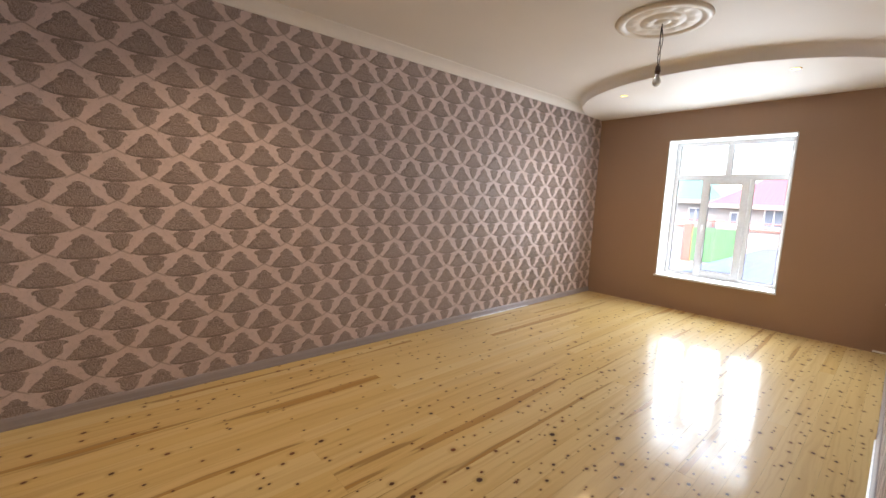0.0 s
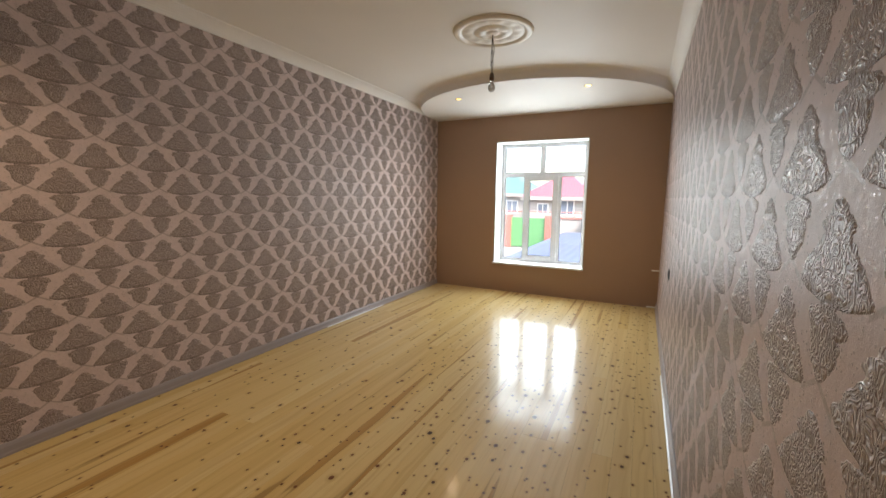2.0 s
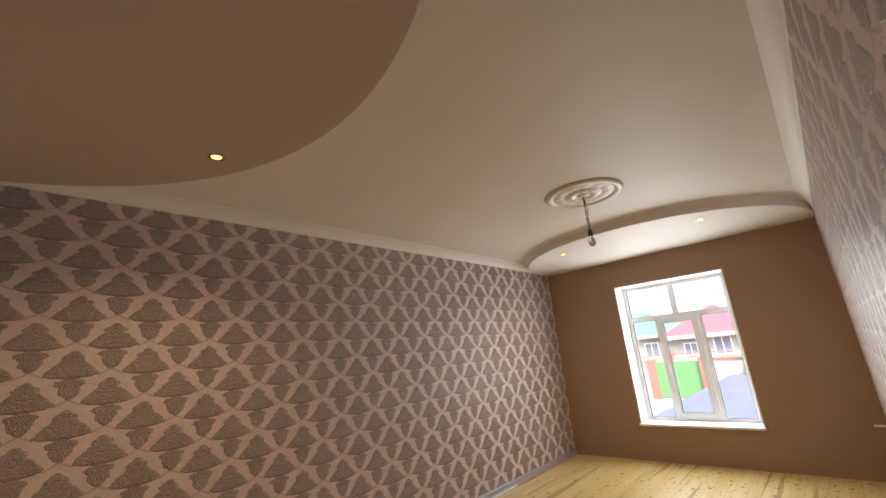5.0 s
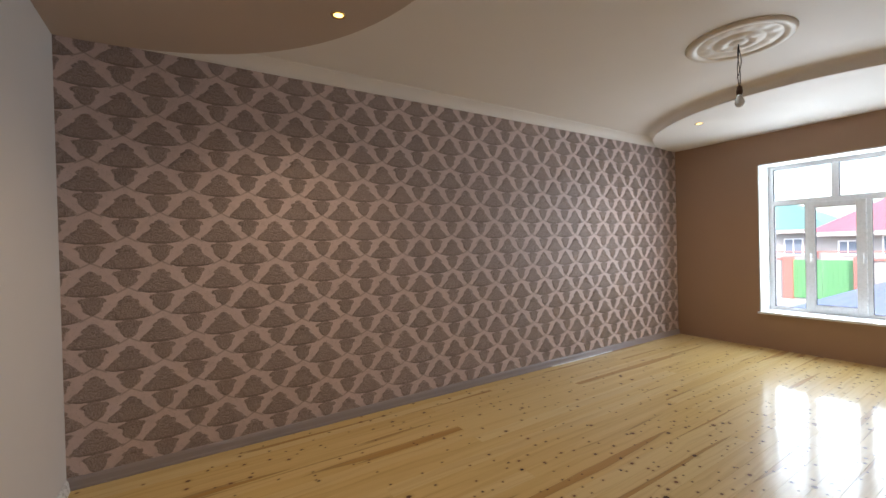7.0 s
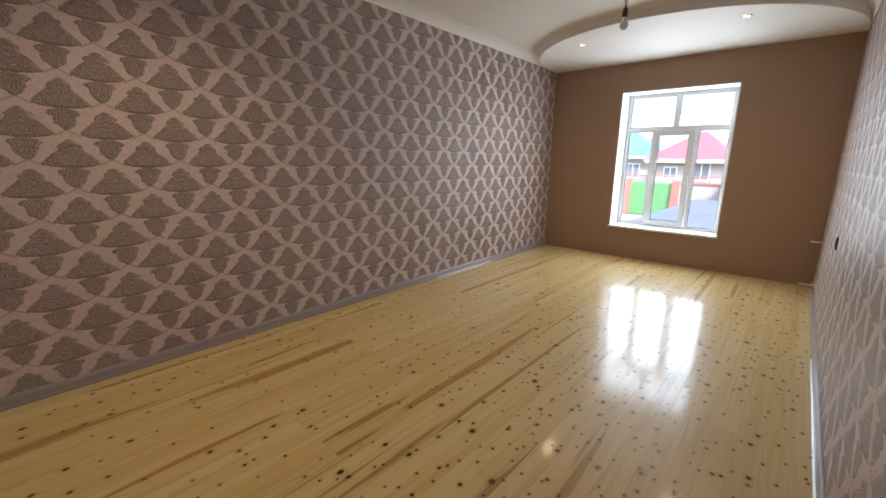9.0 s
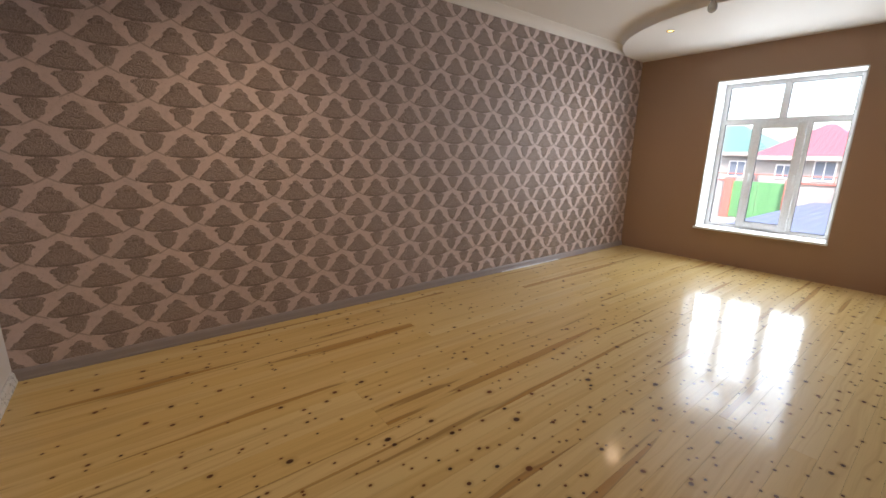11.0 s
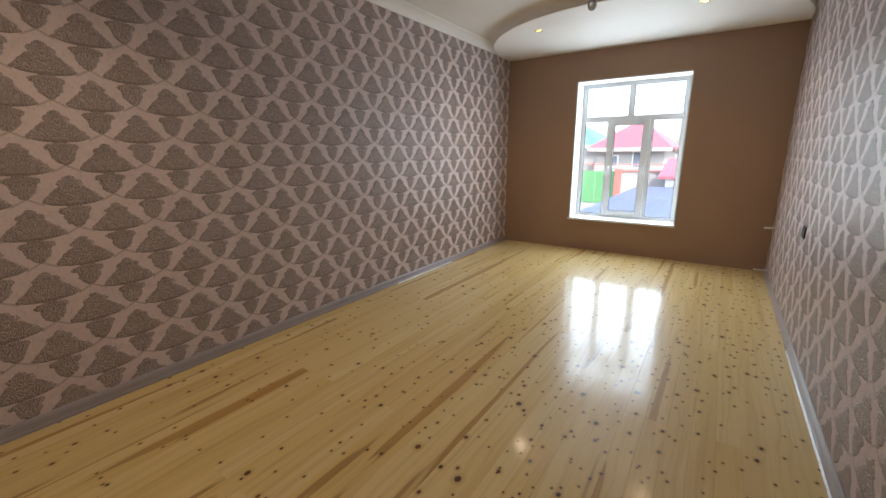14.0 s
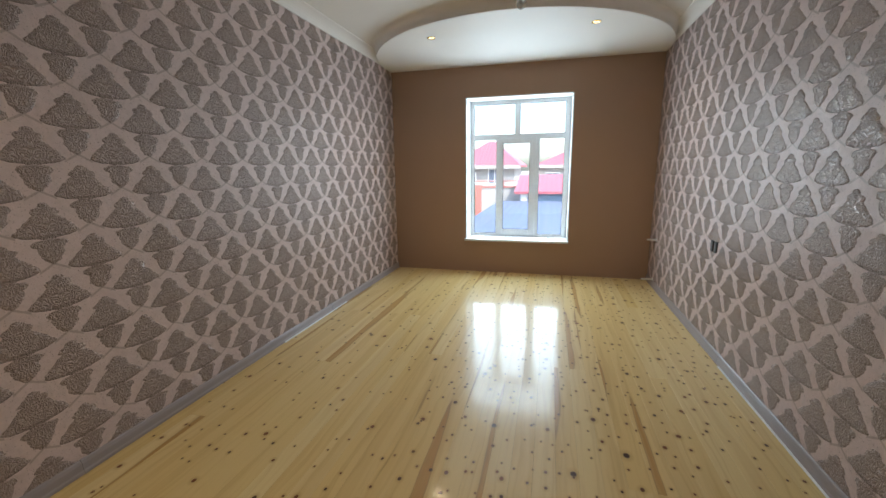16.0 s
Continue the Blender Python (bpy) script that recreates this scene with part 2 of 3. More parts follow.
def pine():
    """Varnished pine boards: pale yellow, dark pin knots, brown heartwood streaks along some boards, wet gloss on top."""
    k = Nodes("varnished_pine")
    x, y, z = k.place()
    info = k.tree.nodes.new("ShaderNodeObjectInfo")
    rnd = info.outputs["Random"]
    off = k.m("MULTIPLY", rnd, 37.0)
    along = k.m("ADD", x, off)
    across = k.m("ADD", y, off)
    warp = k.m("SUBTRACT", k.noise(k.vec(k.m("MULTIPLY", along, 1.3), k.m("MULTIPLY", across, 5.0), rnd), 1.0, 3), 0.5)
    ring_at = k.m("ADD", k.m("MULTIPLY", across, 26.0), k.m("MULTIPLY", warp, 3.2))
    rings = k.noise(k.vec(k.m("MULTIPLY", along, 0.5), ring_at, rnd), 1.6, 4, 0.55)
    fibre = k.noise(k.vec(k.m("MULTIPLY", along, 6.0), k.m("MULTIPLY", across, 240.0), 0.0), 1.0, 3)
    pale = k.mix(rnd, (0.78, 0.57, 0.23), (0.84, 0.67, 0.33))
    warm = k.mix(rnd, (0.52, 0.31, 0.095), (0.60, 0.40, 0.16))
    col = k.mix(k.m("MULTIPLY", k.step(rings, 0.46, 0.72), 0.38), pale, warm)
    col = k.mix(k.m("MULTIPLY", k.step(fibre, 0.5, 0.8), 0.14), col, (0.45, 0.28, 0.1))
    # heartwood streaks in some of the boards
    streak = k.noise(k.vec(k.m("MULTIPLY", along, 0.42), k.m("ADD", k.m("MULTIPLY", across, 10.0), k.m("MULTIPLY", warp, 0.5)), 4.0), 1.0, 2, 0.4)
    picked = k.m("GREATER_THAN", k.m("FRACT", k.m("MULTIPLY", rnd, 91.7)), 0.58)
    band = k.m("MULTIPLY", k.step(streak, 0.605, 0.64), picked)
    band = k.m("MULTIPLY", band, k.m("ADD", 0.35, k.m("MULTIPLY", rings, 0.75)), clamp=True)
    rim = k.m("MULTIPLY", k.m("MULTIPLY", k.step(streak, 0.59, 0.612), k.m("SUBTRACT", 1.0, k.step(streak, 0.615, 0.64))), picked)
    col = k.mix(k.m("MULTIPLY", k.step(streak, 0.50, 0.60), 0.22), col, (0.58, 0.36, 0.12))
    col = k.mix(band, col, (0.46, 0.22, 0.04))
    col = k.mix(k.m("MULTIPLY", rim, 0.55), col, (0.27, 0.12, 0.025))
    # pin knots
    dense = k.m("ADD", 0.36, k.m("MULTIPLY", k.step(y, 2.6, 0.8), 0.56))
    for scale, share, least, most in ((7.3, 1.0, 0.052, 0.085), (11.3, 0.65, 0.07, 0.085)):
        vor = k.tree.nodes.new("ShaderNodeTexVoronoi")
        vor.voronoi_dimensions = "2D"
        k.plug(vor.inputs["Vector"], k.vec(k.m("MULTIPLY", x, 0.78), k.m("ADD", y, k.m("MULTIPLY", warp, 0.02)), 0.0))
        vor.inputs["Scale"].default_value = scale
        cell = k.tree.nodes.new("ShaderNodeSeparateColor")
        k.tree.links.new(vor.outputs["Color"], cell.inputs[0])
        dist = k.m("ADD", vor.outputs["Distance"], k.m("MULTIPLY", k.m("SUBTRACT", fibre, 0.5), 0.02))
        there = k.m("LESS_THAN", cell.outputs[0], k.m("MULTIPLY", dense, share))
        size = k.m("ADD", least, k.m("MULTIPLY", k.m("POWER", cell.outputs[1], 3.0), most))
        knot = k.m("MULTIPLY", k.m("SUBTRACT", 1.0, k.step(dist, k.m("MULTIPLY", size, 0.55), size)), there)
        halo = k.m("MULTIPLY", k.m("SUBTRACT", 1.0, k.step(dist, size, k.m("MULTIPLY", size, 2.3))), k.m("MULTIPLY", there, 0.28))
        col = k.mix(halo, col, (0.42, 0.22, 0.06))
        col = k.mix(knot, col, k.mix(cell.outputs[2], (0.04, 0.015, 0.006), (0.20, 0.065, 0.016)))
    k.set("color", col)
    k.set("rough", 0.42)
    k.set("spec", 0.3)
    k.set("coat", 1.0)
    k.bsdf.inputs["Coat IOR"].default_value = 1.25
    wave = k.noise(k.vec(x, k.m("MULTIPLY", y, 2.5), 0.0), 2.2, 3, 0.5)
    orange = k.noise(k.vec(x, y, 0.0), 120, 2)
    k.set("coat rough", k.m("ADD", 0.07, k.m("MULTIPLY", orange, 0.08)))
    k.set("coat normal", k.bump(k.m("ADD", wave, k.m("MULTIPLY", orange, 0.02)), 0.10, 0.02))
    k.set("normal", k.bump(k.m("ADD", fibre, k.m("MULTIPLY", wave, 4.0)), 0.06, 0.004))
    return k.mat


def roof_sheet(name, colour):
    k = Nodes(name, rough=0.45)
    x, y, z = k.place()
    n = k.noise(k.vec(x, y, z), 3.0, 4)
    rib = k.m("SINE", k.m("MULTIPLY", y, 24.0))
    k.set("color", k.mix(n, tuple(c * 0.85 for c in colour), colour))
    k.set("normal", k.bump(rib, 0.25, 0.02))
    return k.mat


def clear_glass():
    k = Nodes("window_glass", color=(1.0, 1.0, 1.0), rough=0.0, glass=1.0, ior=1.45)
    return k.mat


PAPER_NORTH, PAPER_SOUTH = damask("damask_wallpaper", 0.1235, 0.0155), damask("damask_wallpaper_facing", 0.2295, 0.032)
PINE, GLASS = pine(), clear_glass()
CEILING_PAINT = plaster("ceiling_paint", (0.86, 0.82, 0.78))
PANEL_PAINT = plaster("beige_panel_paint", (0.56, 0.46, 0.39))
BROWN_WALL = plaster("brown_wall_paper", (0.40, 0.262, 0.182), 0.62, 0.5)
WHITE_WALL = plaster("white_wall_paint", (0.78, 0.76, 0.75))
REVEAL = plaster("white_reveal", (0.72, 0.73, 0.74))
PVC = plain("white_pvc", (0.80, 0.81, 0.82), 0.28, wear=0.03)
PVC_GREY = plain("seal_grey", (0.16, 0.16, 0.17), 0.6)
SKIRTING = plain("grey_skirting", (0.36, 0.32, 0.325), 0.32, wear=0.06, scale=14)
SKIRTING_CLIP = plain("skirting_clip", (0.36, 0.33, 0.35), 0.35)
PLASTER_ROSE = plain("rose_plaster", (0.80, 0.74, 0.66), 0.45, wear=0.05)
BLACK = plain("black_plastic", (0.02, 0.02, 0.022), 0.45)
BAKELITE = plain("brown_bakelite", (0.09, 0.045, 0.025), 0.4)
WIRE = plain("wire", (0.05, 0.04, 0.035), 0.5)
PIPE = plain("white_pipe", (0.80, 0.78, 0.74), 0.35)
BRASS = plain("spot_ring_brass", (0.75, 0.60, 0.34), 0.25, 1.0)
SUBFLOOR = plain("subfloor", (0.10, 0.06, 0.03), 0.8)
LAMP_GLOW = Nodes("spot_bulb_glow", color=(0.9, 0.8, 0.6), glow=(1.0, 0.60, 0.14), glow_strength=0.7).mat
BULB_GLASS = Nodes("bulb_glass", color=(0.78, 0.78, 0.75), rough=0.12, glass=0.55, ior=1.3).mat
CONCRETE = plain("yard_concrete", (0.30, 0.29, 0.275), 0.85, wear=0.15, scale=2)
HOUSE_WHITE = plain("house_render", (0.34, 0.33, 0.32), 0.8, wear=0.06, scale=3)
RED_ROOF = roof_sheet("red_roof_sheet", (0.36, 0.10, 0.125))
GREEN_ROOF = roof_sheet("green_roof_sheet", (0.10, 0.20, 0.18))
BLUE_ROOF = roof_sheet("blue_grey_roof_sheet", (0.10, 0.125, 0.19))
GATE_GREEN = plain("green_gate_paint", (0.10, 0.27, 0.12), 0.45)
BRICK_RED = plain("red_pillar", (0.36, 0.13, 0.11), 0.7)
DARK_PANE = plain("house_window_pane", (0.16, 0.20, 0.26), 0.15)
# outbuilding walls: the blue is skylit shade put into the base colour
SHADE_BLUE_WALL = plain("shade_blue_wall", (0.22, 0.30, 0.42), 0.7)

# ---- the shell ----
T = WALL
y0, y1, z0, z1 = WIN
TOP = 3.05
# window wall, built as one mesh round its opening
bm = bmesh.new()
for a in ((-T, y0, 0, TOP), (y1, W + T, 0, TOP), (y0, y1, 0, z0), (y0, y1, z1, TOP)):
    box(bm, X1, X1 + T, a[0], a[1], a[2], a[3])
bmesh.ops.remove_doubles(bm, verts=bm.verts, dist=1e-5)
wall_east = thing("wall_east", bm, BROWN_WALL, "plain matt brown wall with a tall white window", "wall", "structure")
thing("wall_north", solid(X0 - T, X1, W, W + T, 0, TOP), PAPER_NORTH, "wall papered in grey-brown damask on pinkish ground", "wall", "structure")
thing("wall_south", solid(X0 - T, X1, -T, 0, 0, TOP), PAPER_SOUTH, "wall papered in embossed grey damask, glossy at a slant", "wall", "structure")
thing("wall_west", solid(X0 - T, X0, 0, W, 0, TOP), WHITE_WALL, "plain white painted rear wall", "wall", "structure")

# reveal lining of the window
bm = bmesh.new()
d = 0.004
box(bm, X1 - 0.001, WX, y1 - d, y1 + 0.01, z0, z1)
box(bm, X1 - 0.001, WX, y0 - 0.01, y0 + d, z0, z1)
box(bm, X1 - 0.001, WX, y0, y1, z1 - d, z1 + 0.01)
thing("trim", bm, REVEAL, "white plastered window reveal", "window reveal", "structure")
thing("window_sill", solid(X1 - 0.045, WX - 0.002, y0 - 0.015, y1 + 0.02, z0 - 0.022, z0 + 0.006, bevel=0.005), PVC, "white plastic window sill with a thin lip", "window sill", "structure")

# ceiling: the main field, coves along both long walls, a half-round lowered panel at each end
CX_E, CX_W, R = 6.35, -0.28, 1.65


def panel_outline(cx, sign, grow):
    pts = []
    for i in range(49):
        a = math.pi * (i / 48)
        r = R + grow
        pts.append((cx - sign * r * math.sin(a), min(W, max(0.0, 1.7 + r * math.cos(a) * (1.7 / R)))))
    return pts


def lowered_panel(cx, xw, sign):
    bm = bmesh.new()
    rings = []
    fillet = 0.078
    steps = [(0.0, ZP)]
    for i in range(9):
        a = math.pi / 2 * i / 8
        steps.append((fillet * 0.65 * (1 - math.cos(a)), ZC - 0.0015 - fillet * (1 - math.sin(a))))
    steps.append((fillet * 0.65, ZC + 0.02))
    for grow, z in steps:
        pts = panel_outline(cx, sign, grow)
        pts = [(xw, W)] + [(x, y) for x, y in pts] + [(xw, 0.0)]
        rings.append([bm.verts.new((x, y, z)) for x, y in pts])
    for p, q in zip(rings, rings[1:]):
        for i in range(len(p) - 1):
            bm.faces.new((p[i], p[i + 1], q[i + 1], q[i]))
    bm.faces.new(rings[0])
    bm.faces.new(rings[-1])
    for f in bm.faces:
        f.smooth = abs(f.normal.z) < 0.95 and len(f.verts) == 4
    return bm


thing("ceiling", solid(X0 - T, X1 + T, -T, W + T, ZC, ZC + 0.22), CEILING_PAINT, "smooth off-white painted ceiling", "ceiling", "structure")
thing("ceiling_panel_east", lowered_panel(CX_E, X1, 1), CEILING_PAINT, "half-round lowered white ceiling panel by the window", "ceiling", "structure")
thing("ceiling_panel_west", lowered_panel(CX_W, X0, -1), PANEL_PAINT, "half-round lowered beige ceiling panel at the rear", "ceiling", "structure")


def cove(ywall, s):
    bm = bmesh.new()
    prof = [(0.0, 2.742), (0.004, 2.742)]
    for i in range(7):
        a = math.pi / 2 * i / 6
        prof.append((0.008 + 0.085 * (1 - math.cos(a)) * 0.9 + 0.012 * i / 6, 2.745 + 0.078 * math.sin(a) * 0.5 + 0.039 * i / 6))
    prof += [(0.10, ZC + 0.005), (0.0, ZC + 0.005)]
    return extrude_outline(bm, [(X0, ywall + s * a, z) for a, z in prof], (X1 - X0, 0, 0))


thing("cove_north", cove(W, -1), CEILING_PAINT, "white cove moulding above the damask wallpaper", "cove", "structure")
thing("cove_south", cove(0.0, 1), CEILING_PAINT, "white cove moulding above the embossed wallpaper", "cove", "structure")

# skirting
SK = [(0.0, 0.0), (0.020, 0.0), (0.020, 0.014), (0.016, 0.022), (0.014, 0.052), (0.009, 0.066), (0.004, 0.072), (0.0, 0.072)]


def skirting(yw, s, a, b):
    return extrude_outline(bmesh.new(), [(a, yw + s * t, z + 0.0005) for t, z in SK], (b - a, 0, 0))


sk_n = thing("baseboard_north", skirting(W, -1, X0, X1), SKIRTING, "pale lilac-grey plastic skirting board", "skirting", "structure")
sk_s = thing("baseboard_south", skirting(0.0, 1, X0, X1), SKIRTING, "pale lilac-grey plastic skirting board", "skirting", "structure")
thing("baseboard_west", extrude_outline(bmesh.new(), [(X0 + t, 0.021, z + 0.0005) for t, z in SK], (0, W - 0.042, 0)), PVC, "white plastic skirting board", "skirting", "structure")
for host, yw, s, spots in ((sk_n, W, -1, (2.2, 4.55)), (sk_s, 0.0, 1, (1.75, 4.15))):
    for xj in spots:
        out = [(xj, yw + s * t * 1.12, z * 1.03 + 0.0006) for t, z in SK]
        part("skirting_joint", extrude_outline(bmesh.new(), out, (0.022, 0, 0)), SKIRTING_CLIP, host, "darker joint clip")

# white sealant squeezed along parts of the skirting's foot
for host, yw, s, a, b in ((sk_n, W, -1, 3.75, 4.85), (sk_s, 0.0, 1, 1.78, 4.10)):
    out = [(a, yw + s * t, z) for t, z in ((0.0203, 0.0006), (0.029, 0.0006), (0.027, 0.005), (0.0203, 0.009))]
    part("sealant_bead", extrude_outline(bmesh.new(), out, (b - a, 0, 0)), PVC, host, "thin white sealant bead")

# ---- window ----
F0, F1 = WX, WX + 0.07
window = holder("window_1", (0, 0, 0), "white plastic window, two top lights over a narrow casement between fixed panes", "window", "structure")


def bar(name, ya, yb, za, zb, parent=window, a=F0, b=F1, bevel=0.006):
    return part(name, solid(a, b, ya, yb, za, zb, bevel=bevel), PVC, parent)


bar("window_frame", y1 - 0.052, y1, z0, z1)
bar("window_frame", y0, y0 + 0.075, z0, z1)
bar("window_frame", y0 + 0.075, y1 - 0.052, z1 - 0.052, z1)
bar("window_frame", y0 + 0.075, y1 - 0.052, z0, z0 + 0.045)
bar("transom", y0 + 0.075, y1 - 0.052, 1.822, 1.884)
bar("mullion", 1.673, 1.735, 1.884, z1 - 0.052)
bar("mullion", 1.945, 1.99, z0 + 0.045, 1.822)
bar("mullion", 1.405, 1.465, z0 + 0.045, 1.822)
# the casement stands proud of the frame
sash = part("casement", solid(F0 - 0.018, F1 - 0.02, 1.895, 1.965, 0.495, 1.832, bevel=0.006), PVC, window)
bar("casement_stile", 1.445, 1.53, 0.495, 1.832, sash, F0 - 0.018, F1 - 0.02)
bar("casement_rail", 1.53, 1.895, 1.768, 1.832, sash, F0 - 0.018, F1 - 0.02)
bar("casement_rail", 1.53, 1.895, 0.495, 0.565, sash, F0 - 0.018, F1 - 0.02)
for yh in (1.935, 1.475):
    bm = solid(F0 - 0.030, F0 - 0.017, yh - 0.014, yh + 0.014, 1.13, 1.21, bevel=0.004)
    box(bm, F0 - 0.052, F0 - 0.030, yh - 0.008, yh + 0.008, 1.175, 1.195, bevel=0.003)
    box(bm, F0 - 0.062, F0 - 0.050, yh - 0.010, yh + 0.010, 1.08, 1.196, bevel=0.004)
    part("window_handle", bm, PVC, sash, "white lever handle")
for zh in (0.62, 1.70):
    part("hinge", solid(F0 - 0.028, F0 - 0.004, 1.448, 1.464, zh - 0.035, zh + 0.035, bevel=0.004), PVC, sash)
panes = ((1.735, y1 - 0.052, 1.884, z1 - 0.052), (y0 + 0.075, 1.673, 1.884, z1 - 0.052), (1.99, y1 - 0.052, z0 + 0.045, 1.822), (y0 + 0.075, 1.405, z0 + 0.045, 1.822), (1.53, 1.895, 0.565, 1.768))
for a, b, c, e in panes:
    pane = part("pane", solid(F0 + 0.024, F0 + 0.030, a - 0.006, b + 0.006, c - 0.006, e + 0.006), GLASS, window, "clear glass pane")
    pane.visible_shadow = False
    # the sky's light through this pane
    data = bpy.data.lights.new("pane_daylight", "AREA")
    data.shape, data.size, data.size_y = "RECTANGLE", e - c, b - a
    data.energy, data.color = SKY_WATTS * (b - a) * (e - c), (0.78, 0.91, 1.0)
    new("pane_daylight", data).matrix_world = look((F0 - 0.02, (a + b) / 2, (c + e) / 2), (0, (a + b) / 2, (c + e) / 2)) @ pose(0, 0, 0, 0, 0, 90)
    seal = bmesh.new()
    for q in ((a, a + 0.005, c, e), (b - 0.005, b, c, e), (a + 0.005, b - 0.005, c, c + 0.005), (a + 0.005, b - 0.005, e - 0.005, e)):
        box(seal, F0 + 0.012, F0 + 0.022, q[0] - 0.001, q[1] + 0.001, q[2], q[3])
    part("rubber_seal", seal, PVC_GREY, window, "grey rubber seal")

# ---- ceiling rose and the bare bulb ----
RX, RY = 3.66, 1.45


def petals(r, a):
    if 0.055 < r < 0.135:
        return -0.006 * abs(math.sin(4 * a)) * math.sin(math.pi * (r - 0.055) / 0.08)
    if 0.15 < r < 0.235:
        return -0.004 * math.cos(12 * a) * math.sin(math.pi * (r - 0.15) / 0.085)
    return 0.0


prof = [(0.0, -0.030), (0.02, -0.034), (0.035, -0.030), (0.045, -0.020), (0.055, -0.016)]
prof += [(0.055 + 0.08 * i / 8, -0.016 - 0.014 * math.sin(math.pi * i / 8)) for i in range(1, 9)]
prof += [(0.143, -0.010), (0.15, -0.012)]
prof += [(0.15 + 0.085 * i / 8, -0.012 - 0.008 * math.sin(math.pi * i / 8)) for i in range(1, 9)]
prof += [(0.24, -0.018), (0.250, -0.028), (0.265, -0.034), (0.282, -0.032), (0.293, -0.022), (0.298, -0.010), (0.302, 0.0)]
rose = thing("ceiling_rose", lathe(bmesh.new(), prof, 96, petals), PLASTER_ROSE, "round cream plaster ceiling rose with moulded leaf rings", "ceiling rose", smooth=True)
rose.matrix_world = Matrix.Translation((RX, RY, ZC)) @ Matrix.Diagonal((1.09, 1.09, 0.65, 1.0))

lamp = holder("hanging_bulb", (RX, RY, ZC - 0.034), "unlit bare bulb in a brown socket on twisted wires", "lamp")
hook = tube(bmesh.new(), [(0.0, 0, 0.01), (0.0, 0, -0.02), (0.004, 0, -0.036), (0.012, 0, -0.04), (0.018, 0, -0.03)], 0.004)
part("hook", hook, WIRE, lamp, "dark metal hook", smooth=True)
for ph, r, end in ((0.0, 0.006, -0.30), (2.2, 0.007, -0.30), (4.2, 0.011, -0.225)):
    pts = []
    for i in range(19):
        t = i / 18
        swing = r * math.sin(math.pi * min(1, t * 1.05)) + (0.022 * t * t if end > -0.25 else 0.004)
        pts.append((swing * math.cos(ph + 3 * t), swing * math.sin(ph + 3 * t), -0.01 + (end + 0.01) * t))
    part("wire", tube(bmesh.new(), pts, 0.0028, 6), WIRE, lamp, smooth=True)
sock = lathe(bmesh.new(), [(0.0, -0.285), (0.010, -0.287), (0.017, -0.295), (0.019, -0.32), (0.021, -0.322), (0.021, -0.332), (0.019, -0.336), (0.017, -0.352), (0.0, -0.352)], 24)
part("socket", sock, BAKELITE, lamp, "brown bakelite lamp socket", smooth=True)
glass = lathe(bmesh.new(), [(0.0, -0.350), (0.013, -0.351), (0.014, -0.362), (0.020, -0.375), (0.027, -0.390), (0.030, -0.405), (0.028, -0.420), (0.020, -0.432), (0.010, -0.438), (0.0, -0.439)], 28)
part("bulb", glass, BULB_GLASS, lamp, "clear glass bulb, switched off", smooth=True)

# ---- recessed spots, switched on ----


def ceiling_spot(x, y, watts):
    ob = holder("ceiling_spot", (x, y, ZP), "small round brass downlight, lit, set in the lowered ceiling", "downlight", group="ceiling downlights")
    ring = lathe(bmesh.new(), [(0.026, 0.0), (0.028, -0.004), (0.036, -0.006), (0.042, -0.004), (0.044, 0.0)], 32)
    part("ring", ring, BRASS, ob, "polished brass ring", smooth=True)
    face = lathe(bmesh.new(), [(0.0, -0.0035), (0.020, -0.003), (0.027, -0.001)], 24)
    part("bulb", face, LAMP_GLOW, ob, "warm glowing reflector lamp", smooth=True)
    data = bpy.data.lights.new("spot_beam", "SPOT")
    data.energy, data.color, data.spot_size, data.spot_blend, data.shadow_soft_size = watts * 4, SPOT_COLOUR, radians(144), 1.0, 0.045
    beam = new("spot_beam", data)
    beam.matrix_world = Matrix.Translation((x, y, ZP - 0.03))
    return ob


for sx, sy, share in ((5.23, 2.46, 0.6), (5.23, 0.89, 0.6), (1.03, 2.37, 1.4)):
    ceiling_spot(sx, sy, SPOT_WATTS * share)

# ---- on the right-hand wall ----
boxes = holder("wall_outlet", (4.475, 0, 0.815), "two narrow black wiring outlets side by side in the wallpaper", "outlet")
for dx in (-0.036, 0.036):
    bm = solid(dx - 0.022, dx + 0.022, 0.0005, 0.010, -0.042, 0.042, bevel=0.003)
    part("outlet_box", bm, BLACK, boxes)
    bm = solid(dx - 0.012, dx + 0.012, 0.0101, 0.013, -0.028, 0.028, bevel=0.001)
    part("insert", bm, PVC_GREY, boxes)
for zp, reach in ((0.57, 0.10), (0.085, 0.13)):
    stub = holder("pipe_stub", (6.2, 0, zp), "short white radiator pipe stub sticking out of the wall", "pipe", group="radiator pipe stubs")
    part("pipe", tube(bmesh.new(), [(0, 0.0005, 0), (0, reach, 0)], 0.010, 14), PIPE, stub, smooth=False)
    part("collar", tube(bmesh.new(), [(0, 0.0005, 0), (0, 0.008, 0)], 0.019, 18), PVC, stub)

# ---- outside the window ----
GZ = -1.7
thing("ground", solid(X1 + T, 400, -300, 300, GZ - 0.3, GZ), CONCRETE, "pale dusty concrete yard and street", "ground", "structure")


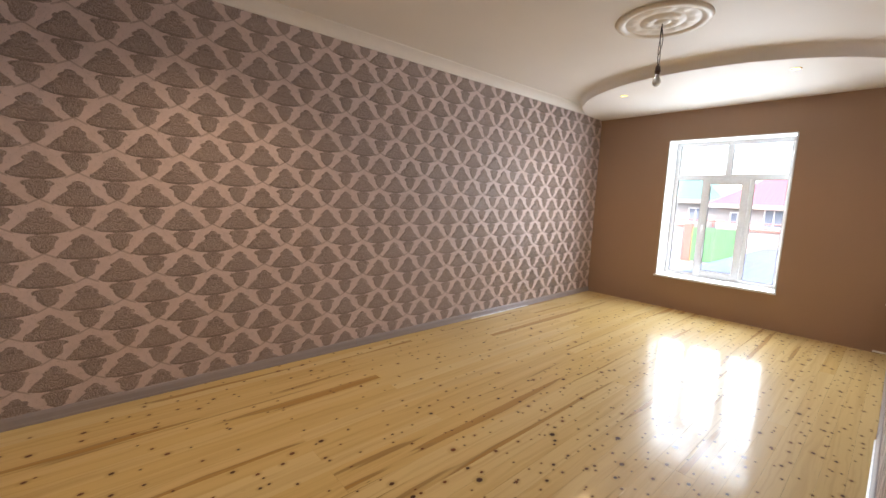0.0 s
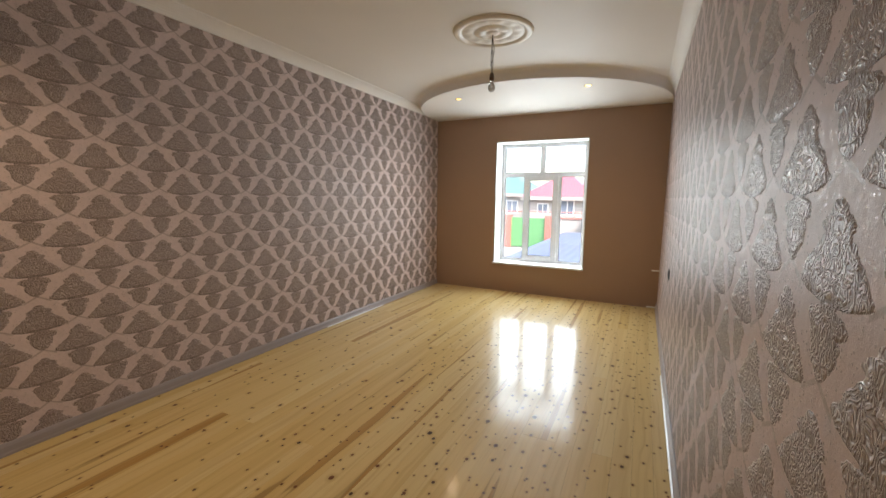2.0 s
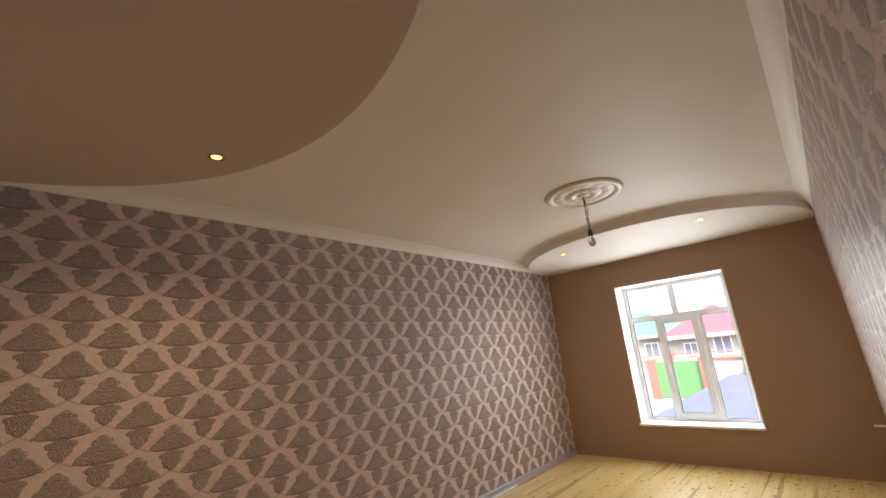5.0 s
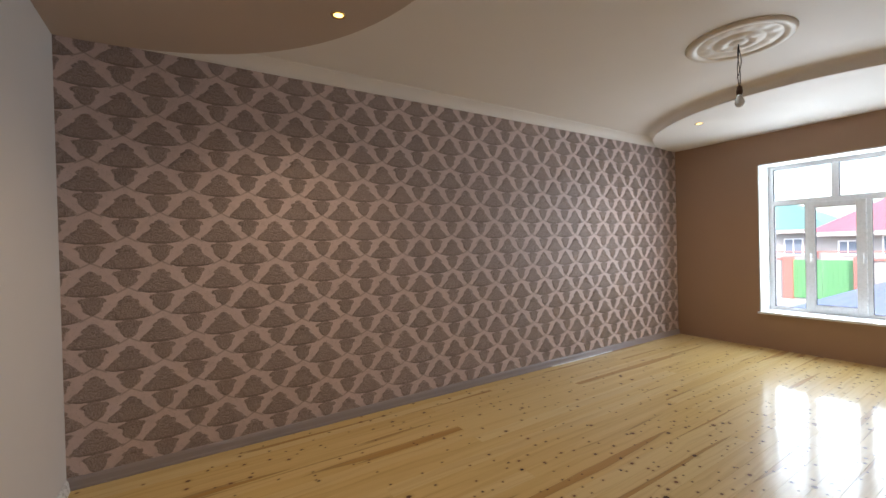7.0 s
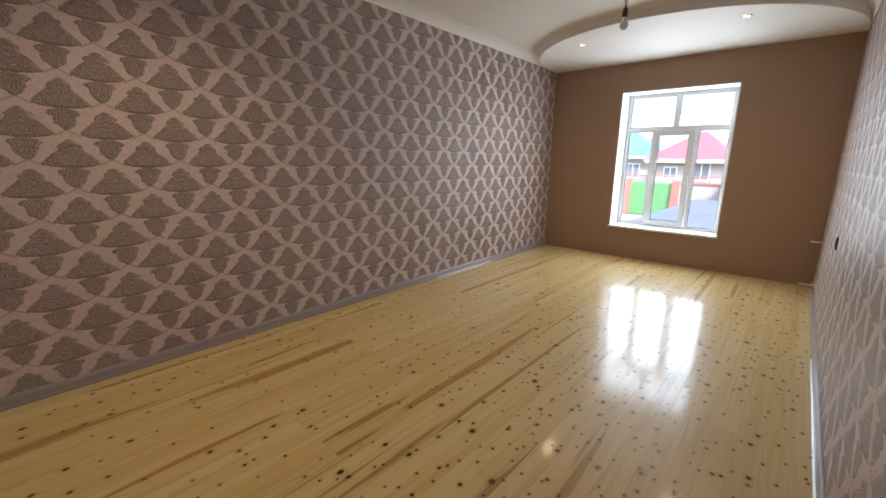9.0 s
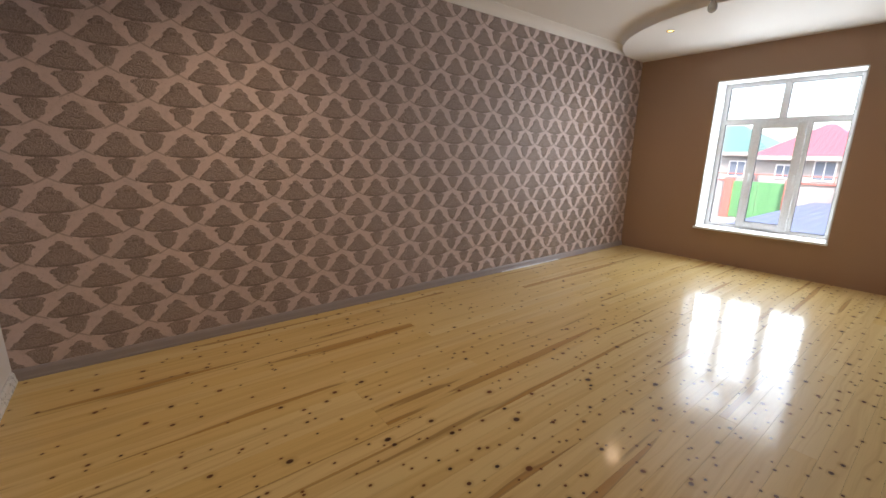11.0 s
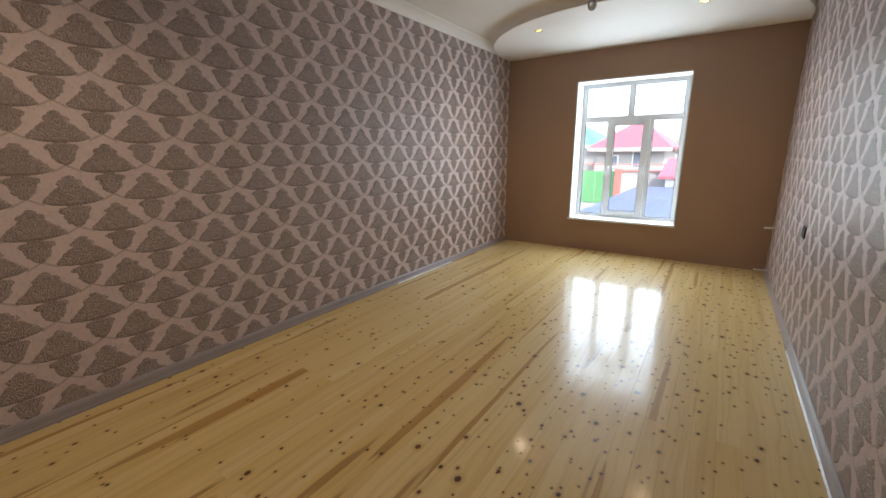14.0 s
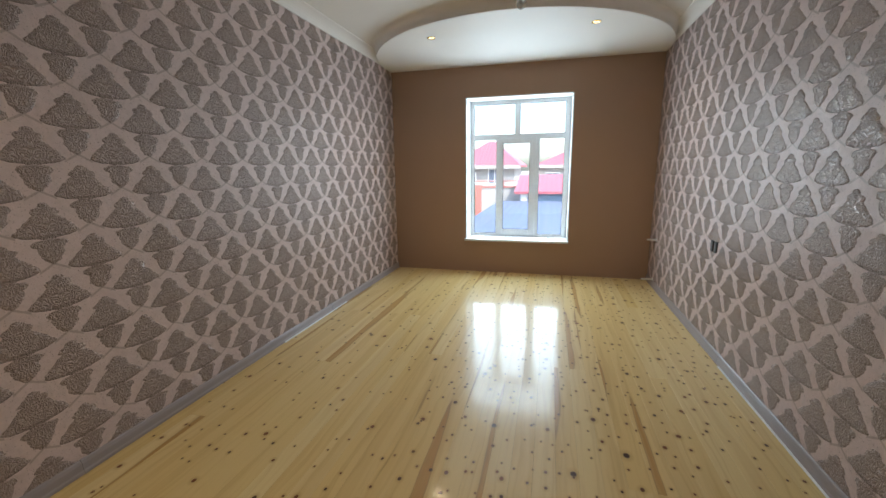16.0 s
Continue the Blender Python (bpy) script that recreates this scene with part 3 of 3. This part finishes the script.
def hip_house(name, x, ya, yb, depth, eave, ridge, roof_mat, label, wins, inset=2.4):
    h = holder(name, (x, (ya + yb) / 2, GZ), label, "house")
    c = (ya + yb) / 2
    e, top = eave - GZ, ridge - GZ
    part("wall", solid(0, depth, ya - c, yb - c, 0, e), HOUSE_WHITE, h, "white rendered wall")
    bm = bmesh.new()
    o = 0.45
    b = [bm.verts.new(v) for v in ((-o, ya - c - o, e), (depth + o, ya - c - o, e), (depth + o, yb - c + o, e), (-o, yb - c + o, e))]
    b2 = [bm.verts.new(v.co + Vector((0, 0, 0.14))) for v in b]
    r1, r2 = bm.verts.new((depth / 2, ya - c + inset, top)), bm.verts.new((depth / 2, yb - c - inset, top))
    bm.faces.new(b)
    for i in range(4):
        bm.faces.new((b[i], b[(i + 1) % 4], b2[(i + 1) % 4], b2[i]))
    bm.faces.new((b2[0], b2[1], r1))
    bm.faces.new((b2[1], b2[2], r2, r1))
    bm.faces.new((b2[2], b2[3], r2))
    bm.faces.new((b2[3], b2[0], r1, r2))
    part("roof", bm, roof_mat, h)
    fascia = solid(-o - 0.03, -o + 0.0, ya - c - o, yb - c + o, e - 0.12, e + 0.13)
    part("fascia", fascia, HOUSE_WHITE, h)
    for wa, wb, za, zb in wins:
        w = part("window", solid(-0.05, 0.02, wa - c, wb - c, za - GZ, zb - GZ), PVC, h, "white framed window")
        mid = (wa + wb) / 2 - c
        for p, q in ((wa - c + 0.07, mid - 0.03), (mid + 0.03, wb - c - 0.07)):
            part("pane", solid(-0.056, -0.04, p, q, za - GZ + 0.07, zb - GZ - 0.07), DARK_PANE, w)
    return h


hip_house("house_with_red_roof", 30, 3.7, 7.9, 7.0, 1.5, 3.5, RED_ROOF, "one-storey white house with a red sheet roof", ((6.4, 7.2, 0.35, 1.15), (4.6, 5.55, 0.3, 1.4)), 1.9)
hip_house("house_with_green_roof", 34, 8.9, 19.0, 8.0, 1.75, 3.9, GREEN_ROOF, "one-storey grey-white house with a green sheet roof", ((9.8, 10.8, 0.2, 1.3), (12.0, 13.2, 0.2, 1.3)), 2.6)
hip_house("house_far_red", 38, -7.0, 2.2, 8.0, 1.5, 3.2, RED_ROOF, "distant white house with a low red roof", ((0.5, 1.7, 0.4, 1.0), (-3.0, -1.6, 0.4, 1.2)), 3.0)

fence = holder("street_wall", (26, 0, GZ), "white rendered street wall with red coping", "wall")
for ya, yb in ((-8.0, 5.35), (8.3, 22.0)):
    part("wall", solid(0, 0.25, ya, yb, 0, 1.95), HOUSE_WHITE, fence)
    part("coping", solid(-0.06, 0.31, ya, yb, 1.951, 2.04), BRICK_RED, fence, "red coping")
for yp in (5.35, 7.95):
    part("pillar", solid(-0.08, 0.33, yp, yp + 0.38, 0, 2.1), BRICK_RED, fence, "red gate pillar")
part("rail", tube(bmesh.new(), [(0.12, -8, 2.35), (0.12, 22, 2.35)], 0.03), BRICK_RED, fence, "thin red rail")
for yp in range(-8, 23, 3):
    part("rail_post", tube(bmesh.new(), [(0.12, yp, 2.03), (0.12, yp, 2.35)], 0.025), BRICK_RED, fence)
gate = holder("street_gate", (26.1, 6.85, GZ), "bright green sheet-metal street gate, closed", "gate")
for a, b in ((-1.1, -0.01), (0.01, 1.1)):
    leaf = solid(0, 0.05, a, b, 0.06, 1.95)
    for i in range(1, 6):
        box(leaf, -0.02, 0.0, a + (b - a) * i / 6 - 0.02, a + (b - a) * i / 6 + 0.02, 0.1, 1.9)
    part("gate_leaf", leaf, GATE_GREEN, gate)

annex = holder("low_annex", (9.5, -4, GZ), "low outbuilding with a flat blue-grey sheet roof", "outbuilding")
part("wall", solid(0.2, 11.8, 0.2, 7.55, 0, 1.40), SHADE_BLUE_WALL, annex)
part("roof", solid(0, 12, 0, 7.75, 1.401, 1.5), BLUE_ROOF, annex)
shed = holder("red_roof_shed", (22.3, -3, GZ), "small shed with a red roof, its shaded walls coloured blue", "shed")
part("wall", solid(0, 3, 0, 5.75, 0, 1.85), SHADE_BLUE_WALL, shed)
bm = extrude_outline(bmesh.new(), [(-0.4, -0.2, 1.83), (3.4, -0.2, 2.62), (3.4, -0.2, 2.72), (-0.4, -0.2, 1.95)], (0, 6.2, 0))
part("roof", bm, RED_ROOF, shed)
part("post", solid(-0.14, -0.02, 5.35, 5.7, 0, 1.83), PVC, shed, "white post")

# ---- floor boards ----
floor = thing("floor", solid(X0, X1, 0, W, -0.10, -0.024), SUBFLOOR, "varnished knotty pine board floor, glossy", "floor", "structure")
ROWS_OF_BOARDS = 32
BW = W / ROWS_OF_BOARDS
rng = random.Random(5)
board_meshes = {}


def board_mesh(length):
    if length not in board_meshes:
        g = 0.0002
        bm = solid(g, length - g, g, BW - g, -0.024, 0.0)
        top = [e for e in bm.edges if all(v.co.z > -0.001 for v in e.verts)]
        bmesh.ops.bevel(bm, geom=top, offset=0.0005, segments=1, affect="EDGES")
        me = mesh_of(bm, "board")
        me.materials.append(PINE)
        board_meshes[length] = me
    return board_meshes[length]


TOTAL = X1 - X0
for row in range(ROWS_OF_BOARDS):
    cuts = [0.0]
    first = rng.choice((0.9, 1.6, 2.4, 3.1, 3.9))
    cuts += [first] + ([first + 2.6] if first + 2.6 < TOTAL - 0.5 else []) + [TOTAL]
    if rng.random() < 0.3:
        cuts = [0.0, TOTAL]
    for a, b in zip(cuts, cuts[1:]):
        ob = new("board", board_mesh(round(b - a, 4)))
        ob.parent = floor
        ob.location = (X0 + a, row * BW, 0)
